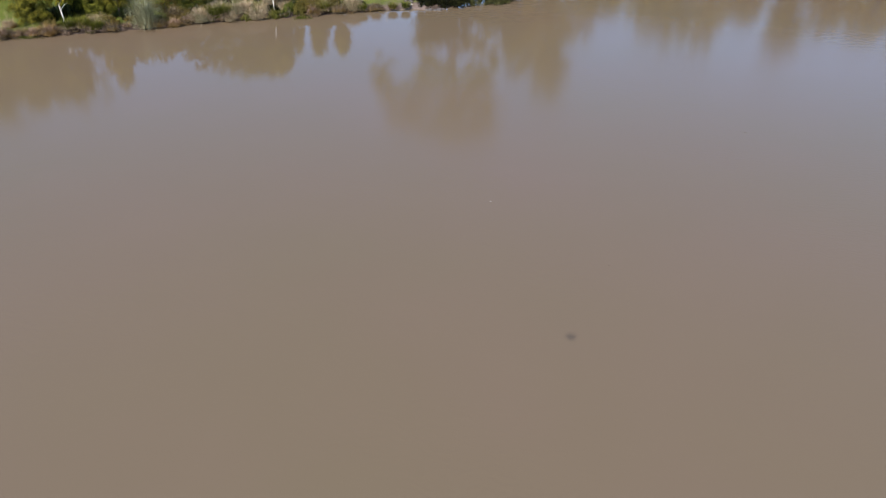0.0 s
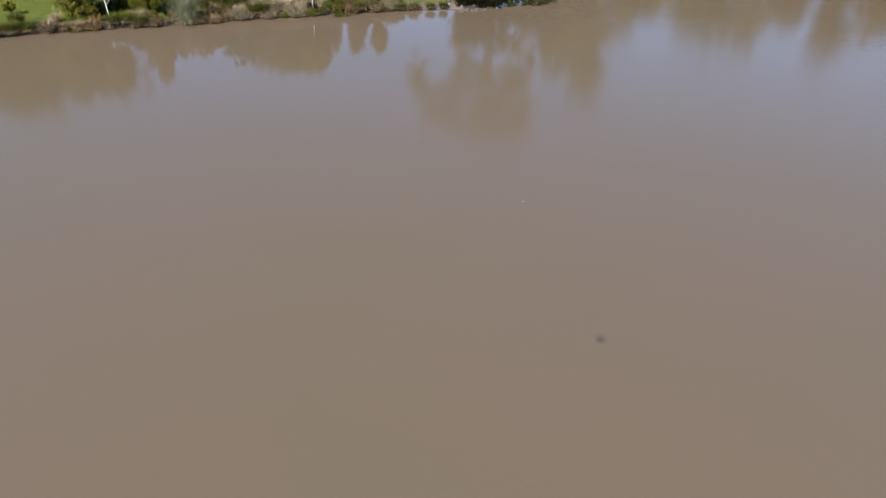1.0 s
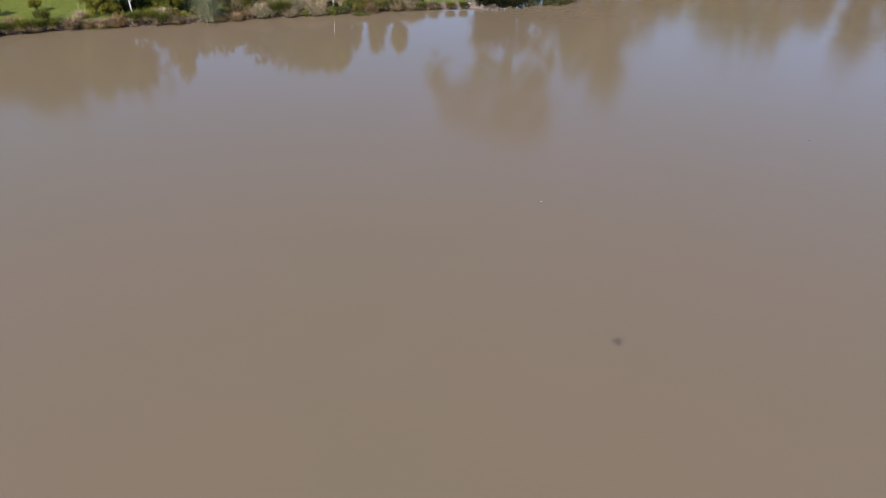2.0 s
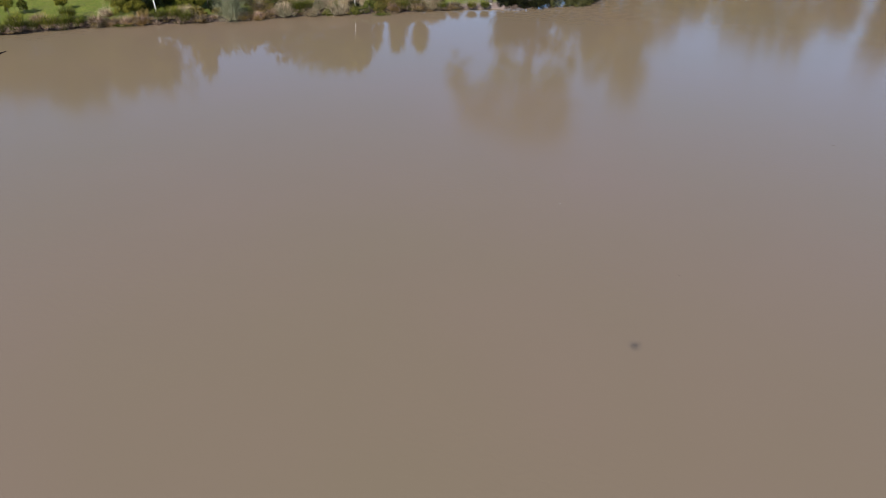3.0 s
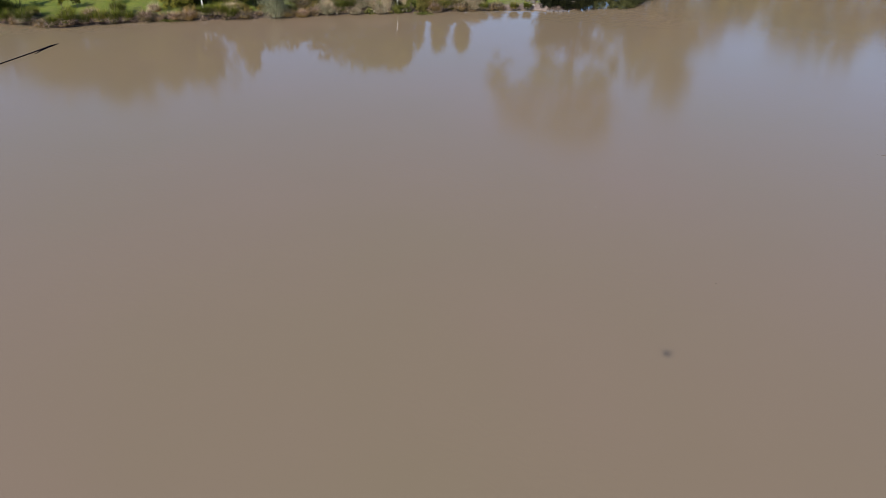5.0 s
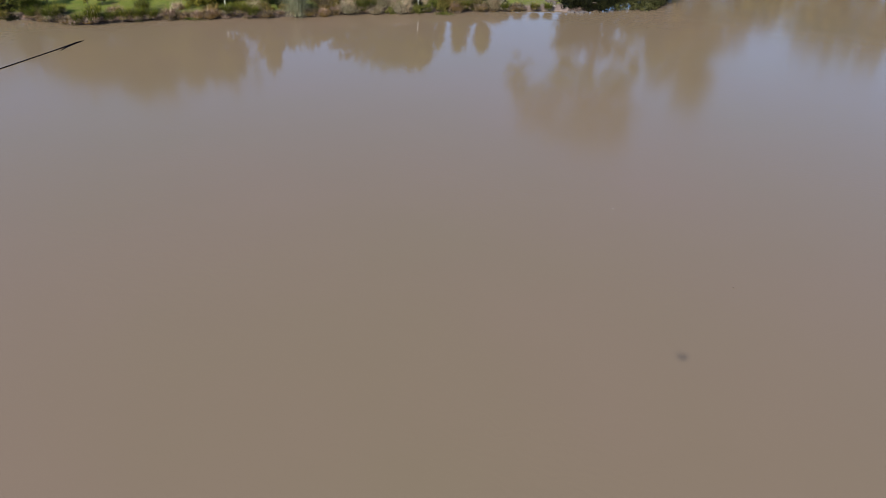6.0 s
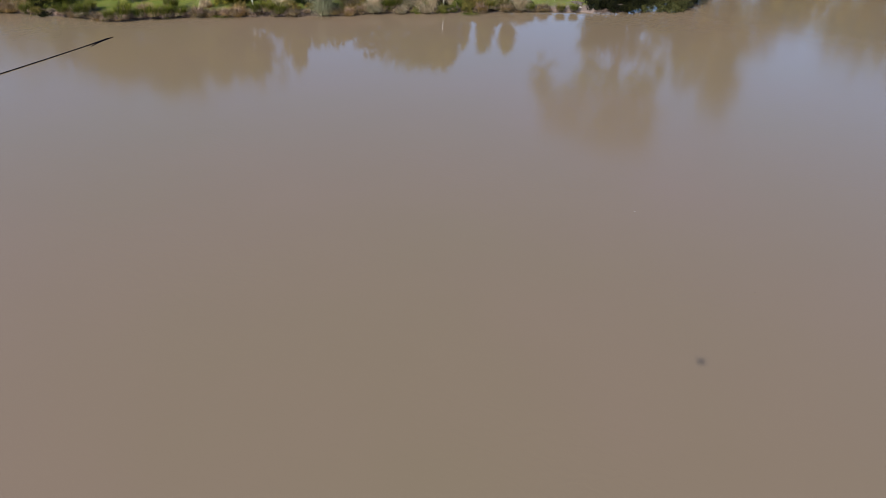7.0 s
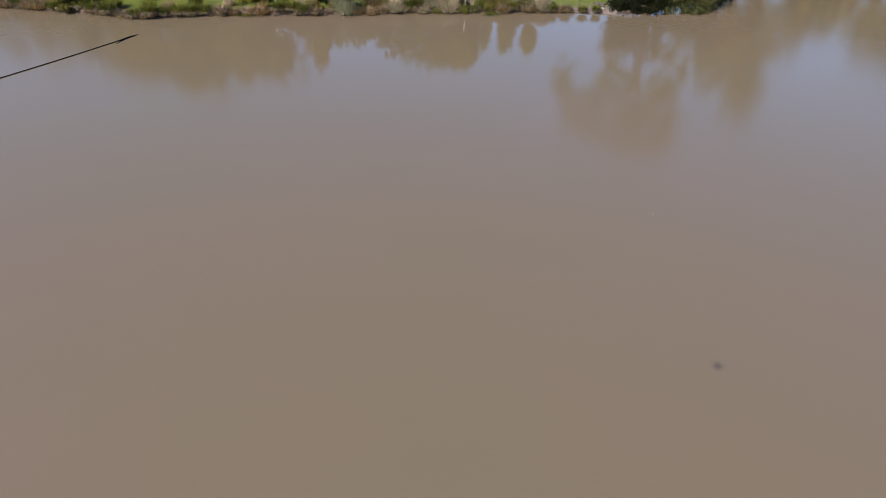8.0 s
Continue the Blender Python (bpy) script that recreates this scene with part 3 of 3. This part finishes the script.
for k, (x, y, grown, letter) in enumerate(low_shrubs):
    # every other dark shrub takes the shade-toned leaf colour
    leaf, look_ = {"b": (BRONZE, "low bronze scrubby shrub on the bank"), "w": (WEED, "low yellow-green weedy shrub on the bank"), "d": (SHADE_TONED if k % 2 else DEEP, "low dark green scrubby shrub on the bank")}[letter]
    tree("low_shrub", look_, x, y, (0.6 + 0.12 * (k % 3)) * grown, 0.02, (1.2 + 0.25 * (k % 2)) * grown, leaf, BROWN_BARK, 50, 50, 0.11, 0.03, limbs=3, category="shrub", group="low shrubs among the grasses", fine=0.3)
for x, y, h, w, m in ((-52.6, 68.2, 2.4, 1.4, OLIVE), (-51.4, 69.0, 1.8, 1.0, DEEP), (-48.6, 71.2, 1.6, 1.3, OLIVE), (-58.8, 66.5, 2.2, 1.4, OLIVE)):
    tree("sapling", "small planted sapling on the lawn", x, y, h, 0.5, w, m, BROWN_BARK, 60, 70, 0.1, 0.03, limbs=4, fine=0.3, category="sapling", group="saplings on the lawn")

tree("young_tree", "dark bushy young tree growing at the water edge", -57.6, 65.0, 5.4, 0.1, 2.8, DEEP, BROWN_BARK, 190, 90, 0.15, 0.09, fine=0.2)

# the large gum trees at the point, and the wood round the bay behind them
GUMS = dict(group="large gum trees")
tree("gum_tree", "large spreading gum tree with a broad open crown", 0.5, 87.6, 20.0, 4.0, 15.0, GUM, BROWN_BARK, 500, 50, 0.3, 0.3, limbs=20, droop=0.5, fine=0.4, **GUMS,
     lobes=((-9.0, 1.0, 8.2, 1.3, 1.8, 2.4), (-8.3, 1.0, 11.2, 1.5, 2.0, 2.6), (-6.6, 1.5, 13.8, 2.0, 2.5, 2.4), (-3.8, 2.0, 15.8, 2.7, 2.8, 2.0), (0.0, 2.0, 16.6, 3.0, 2.8, 1.9),
            (3.4, 2.0, 16.3, 2.4, 2.8, 2.0), (4.4, 1.5, 13.2, 1.8, 2.4, 2.8), (-4.4, 1.5, 11.6, 2.2, 2.4, 2.4), (0.0, 1.5, 12.6, 2.8, 2.6, 2.4), (2.6, 1.5, 11.0, 2.0, 2.2, 2.2), (-3.3, 0.5, 6.6, 1.5, 2.0, 3.0),
            (-2.6, 0.5, 3.4, 1.9, 2.0, 2.6), (-0.6, 0.5, 8.4, 1.8, 2.0, 2.6), (2.4, 1.0, 7.6, 1.6, 1.6, 2.2), (1.6, 1.0, 5.6, 1.2, 1.6, 2.0), (3.4, 1.2, 4.8, 1.8, 1.8, 1.7), (3.6, 1.0, 9.6, 1.6, 1.8, 1.6), (4.8, 1.0, 6.8, 1.6, 1.8, 1.7), (6.8, 1.0, 5.0, 1.4, 1.8, 1.4)))
# shaded foliage at the point, its darkness painted into the leaves
tree("water_side_gum", "low gum with drooping foliage at the waterline, coloured shade-dark", -1.0, 84.1, 6.0, 0.0, 6.0, SHADE_TONED, BROWN_BARK, 230, 90, 0.27, 0.16, limbs=12, over=0.35, droop=0.6, slim=0.55, fine=0.3, **GUMS,
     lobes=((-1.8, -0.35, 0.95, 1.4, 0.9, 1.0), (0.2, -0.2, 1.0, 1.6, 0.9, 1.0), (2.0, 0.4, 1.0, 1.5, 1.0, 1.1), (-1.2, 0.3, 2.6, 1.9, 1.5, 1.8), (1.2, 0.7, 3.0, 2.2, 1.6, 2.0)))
tree("water_side_gum", "dark olive gum with drooping branches over the water", 4.4, 90.0, 6.0, 0.0, 6.4, DUSTY, BROWN_BARK, 250, 85, 0.27, 0.16, limbs=14, over=0.6, droop=0.65, slim=0.5, fine=0.36, **GUMS,
     lobes=((-1.9, -4.6, 0.85, 1.2, 0.9, 0.7), (0.1, -4.3, 0.8, 1.2, 0.9, 0.65), (1.6, -3.6, 0.85, 1.0, 1.0, 0.7), (2.4, -1.8, 1.0, 1.0, 1.2, 0.8),
            (-1.0, -3.2, 2.3, 2.0, 1.4, 1.4), (1.8, -1.8, 2.8, 2.4, 1.6, 1.8)))
tree("water_side_gum", "thin gum branch hanging low over the water, coloured shade-dark", 8.2, 93.0, 3.0, 0.0, 4.0, SHADE_TONED, BROWN_BARK, 60, 60, 0.25, 0.1, limbs=8, over=0.5, droop=0.6, slim=0.55, fine=0.34, **GUMS,
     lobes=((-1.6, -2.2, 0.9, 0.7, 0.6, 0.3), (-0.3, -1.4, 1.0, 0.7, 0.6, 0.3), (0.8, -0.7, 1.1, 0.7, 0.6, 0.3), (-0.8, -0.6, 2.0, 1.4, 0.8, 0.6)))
tree("gum_tree", "tall gum tree at the lakeside", 14.8, 109.0, 20.6, 2.0, 8.0, GUM, BROWN_BARK, 220, 110, 0.36, 0.4, limbs=12, droop=0.4, fine=0.3, **GUMS,
     lobes=((0.6, 0.0, 17.4, 2.0, 2.2, 2.4), (0.8, 0.0, 13.5, 3.0, 2.8, 3.2), (0.4, 0.0, 9.0, 3.6, 3.0, 3.6), (0.4, 0.0, 4.5, 4.0, 3.2, 3.4), (4.6, 0.0, 6.6, 2.4, 2.4, 2.8), (6.6, 0.0, 3.2, 2.4, 2.4, 2.2)))
tree("gum_tree", "tall gum tree at the lakeside", 11.0, 103.5, 14.0, 1.0, 9.0, GUM, BROWN_BARK, 200, 100, 0.36, 0.35, limbs=10, droop=0.4, fine=0.24, **GUMS)
for x, y, h, w in ((21.5, 110.5, 6.5, 6), (25.0, 113, 7.5, 6), (30.5, 114, 11.5, 8), (35, 114, 12.6, 8), (39.5, 113, 12.6, 7), (44.5, 111, 8.0, 6), (50.5, 109.5, 13.2, 8), (56, 108, 8.4, 8), (61, 106, 9.0, 8), (66, 102.5, 10.0, 8), (73, 98, 9.5, 9)):
    tree("gum_tree", "gum tree on the far side of the bay", x, y, h, 0.3, w, GUM, BROWN_BARK, 170, 90, 0.34, 0.25, limbs=9, droop=0.4, fine=0.24, **GUMS)
for x, y, h, w in ((-55.5, 79.5, 13.2, 9.0), (-49.5, 81.5, 11.6, 8.0), (-62.5, 78.5, 12.0, 8.0)):
    tree("gum_tree", "gum tree on the park lawn", x, y, h, 1.0, w, GUM, BROWN_BARK, 230, 100, 0.32, 0.25, limbs=10, fine=0.3, **GUMS,
         lobes=((0, 0, h * 0.4, w * 0.52, w * 0.5, h * 0.34), (-w * 0.26, 0, h * 0.68, w * 0.34, w * 0.34, h * 0.24), (w * 0.24, 0, h * 0.7, w * 0.36, w * 0.36, h * 0.25), (0, 0, h * 0.8, w * 0.3, w * 0.3, h * 0.18)))
for x, y, h, w in ((-50.0, 92.0, 17.0, 10.0), (-60.0, 91.0, 19.5, 12.0), (-72.0, 89.0, 18.5, 12.0), (-84.0, 88.0, 18.0, 12.0)):
    tree("gum_tree", "tall thin-crowned gum tree behind the park lawn", x, y, h, 4.0, w, GUM, BROWN_BARK, 120, 45, 0.34, 0.3, limbs=12, fine=0.3, **GUMS)
for x, y, h, w in ((-67.0, 73.0, 9.0, 6.0), (-71.5, 73.0, 8.4, 5.0), (-75.5, 72.5, 9.4, 6.0), (-80.5, 71.5, 10.0, 7.0), (-86.0, 71.0, 6.5, 7.0), (-94.0, 71.0, 7.0, 8.0)):
    tree("shrub", "olive-green shrub on the lawn edge", x, y, h, 0.1, w, OLIVE, BROWN_BARK, 150, 70, 0.22, 0.1, **SHRUB)

# ---- small things at the water's edge ----


def rock(x, y, s, group="rocks at the water edge"):
    bm = bmesh.new()
    bmesh.ops.create_icosphere(bm, subdivisions=2, radius=s)
    k = rng.uniform(0, 50)
    for q in bm.verts:
        q.co *= 1 + 0.35 * noise.noise(q.co / s * 1.3 + Vector((k, 0, 0)))
        q.co.z *= 0.62
    me = bpy.data.meshes.new("rock")
    bm.to_mesh(me)
    bm.free()
    me.materials.append(ROCK)
    ob = tagged(new("rock", me), "weathered grey-brown rock at the waterline", "rock", group)
    ob.matrix_basis = pose(x, y, max(level(x, y), -0.05) + s * 0.2, 0, 0, rng.uniform(0, 360))
    return ob


for x, y, s in ((-64.5, 63.2, 0.28), (-61.3, 64.2, 0.3), (-63.4, 63.0, 0.18), (-57.6, 63.7, 0.2), (-2.75, 82.5, 0.24), (-2.35, 82.55, 0.3), (-1.8, 82.5, 0.26), (-1.3, 82.7, 0.34), (-0.85, 83.0, 0.24), (-4.6, 84.3, 0.3), (-5.2, 84.6, 0.2)):
    rock(x, y, s)
stone = rock(-4.5, 83.5, 0.16, "")
stone.data.materials[0] = STAKE
tagged(stone, "small pale stone on bare clay", "rock")
v, f = tube(((-0.7, 0.1, 0.0), (-0.2, 0.0, 0.05), (0.3, -0.05, 0.04), (0.8, 0.1, 0.0)), (0.09, 0.13, 0.12, 0.07), 10)
fallen = new("log", mesh_of("log", v, f, BROWN_BARK, True))
fallen.location = (-5.0, 85.0, level(-5.0, 85.0) + 0.05)
tagged(fallen, "short dark fallen log on the bare bank", "log")


def pipe():
    """Long black pipe afloat, with a frayed collar at its far end."""
    e = thing("floating_pipe", -46.75, 58.0, "long thin black plastic pipe floating on the lake", "pipe", z=0.0)
    t = np.linspace(0, 1, 40)
    line = np.stack((-4.1 * t + 0.12 * np.sin(t * 5.0), -23.5 * t, np.full(40, 0.03)), 1)
    v, f = tube(line, np.full(40, 0.048), 10)
    part("pipe", mesh_of("pipe", v, f, PIPE, True), e)
    line = np.array(((0.14, 0.75, 0.03), (0.06, 0.3, 0.04), (-0.02, -0.3, 0.05), (-0.12, -1.0, 0.04), (-0.34, -2.1, 0.03)))
    v, f = tube(line, (0.01, 0.045, 0.08, 0.075, 0.048), 10)
    part("collar", mesh_of("collar", v, f, PIPE, True), e, "thicker tapering black end")
    line = np.array(((-0.02, -0.4, 0.04), (-0.02, -1.4, 0.04), (0.1, -2.3, 0.03), (0.16, -2.6, 0.03)))
    v, f = tube(line, (0.05, 0.045, 0.03, 0.01), 8)
    part("offcut", mesh_of("offcut", v, f, PIPE, True), e, "short black side branch")


pipe()


def weeds(x, y, w, n, label):
    c = np.column_stack((rng.normal(0, w * 0.4, n), rng.normal(0, w * 0.22, n), rng.uniform(0.03, 0.22, n)))
    v, f = leaf_quads(c, 0.16)
    ob = tagged(new("water_weed", mesh_of("water_weed", v, f, WEED)), label, "weed", "water weed patches", "stuff")
    ob.location = (x, y, 0.02)


weeds(-15.9, 77.6, 1.3, 220, "low bright green weed spreading on the water")
weeds(-40.6, 68.2, 1.1, 160, "low yellow-green weed at the water edge")
weeds(-21.5, 77.4, 1.0, 130, "low bright green weed at the water edge")

for x, y in ((-12.8, 84.2), (-7.5, 84.8)):
    v, f = tube(((0, 0, 0), (0.01, 0, 0.7), (0.0, 0.02, 1.5)), (0.035, 0.033, 0.03), 8)
    ob = new("stake", mesh_of("stake", v, f, STAKE, True))
    ob.location = (x, y, level(x, y) - 0.03)
    tagged(ob, "thin pale timber stake in the lawn", "stake", "stakes in the lawn")

for x, y, skin, look_ in ((2.62, 37.22, STAKE, "tiny pale dry leaf afloat on the lake"), (8.4, 30.58, BROWN_BARK, "tiny dark wet leaf afloat on the lake")):
    v, f = tube(((-0.05, 0, 0), (-0.02, 0.01, 0.008), (0.02, 0.0, 0.008), (0.06, -0.01, 0)), (0.003, 0.012, 0.01, 0.002), 6)
    ob = new("floating_leaf", mesh_of("floating_leaf", v, f, skin, True))
    ob.location = (x, y, 0.012)
    tagged(ob, look_, "leaf", "leaves afloat")

for x, y, turn, n_ in ((21.7, 48.72, 25, 5), (21.35, 48.8, 60, 3)):
    v, f = tube([(0.08 * (k - n_ / 2), 0.015 * math.sin(2.0 * k), 0.008) for k in range(n_)], [0.010] * (n_ - 1) + [0.004], 6)
    ob = new("twig", mesh_of("twig", v, f, BROWN_BARK, True))
    ob.matrix_basis = pose(x, y, 0.0, 0, 0, turn)
    tagged(ob, "thin dark broken twig afloat on the lake", "twig", "twigs afloat")


def drone(x, y, z):
    """The hovering quadcopter that carries the camera; its soft shadow lies on the water."""
    e = thing("quadcopter", x, y, "small dark grey quadcopter hovering over the lake", "drone", z=z)
    bm = bmesh.new()
    bmesh.ops.create_cube(bm, size=1.0, matrix=Matrix.Diagonal((0.10, 0.22, 0.065, 1)))
    bmesh.ops.bevel(bm, geom=bm.edges[:], offset=0.022, segments=3, affect="EDGES")
    me = bpy.data.meshes.new("body")
    bm.to_mesh(me)
    bm.free()
    me.materials.append(SHELL)
    part("body", me, e)
    for sx in (-1, 1):
        for sy in (-1, 1):
            tip = (0.14 * sx, 0.12 * sy, 0.03)
            v, f = tube(((0.05 * sx, 0.08 * sy, 0.0), (0.11 * sx, 0.12 * sy, 0.02), tip), (0.018, 0.015, 0.016), 8)
            arm = part("arm", mesh_of("arm", v, f, SHELL, True), e)
            v, f = tube((tip, (tip[0], tip[1], 0.065)), (0.018, 0.015), 10)
            part("motor_housing", mesh_of("motor_housing", v, f, SHELL, True), arm)
            v, f = tube([(tip[0] + 0.105 * k, tip[1] + 0.03 * k * sx, 0.068) for k in (-1, -0.6, 0, 0.6, 1)], (0.004, 0.013, 0.007, 0.013, 0.004), 6)
            part("rotor_blade", mesh_of("rotor_blade", v, f, SHELL, True), arm)


drone(0.12, -0.42, 20.1)
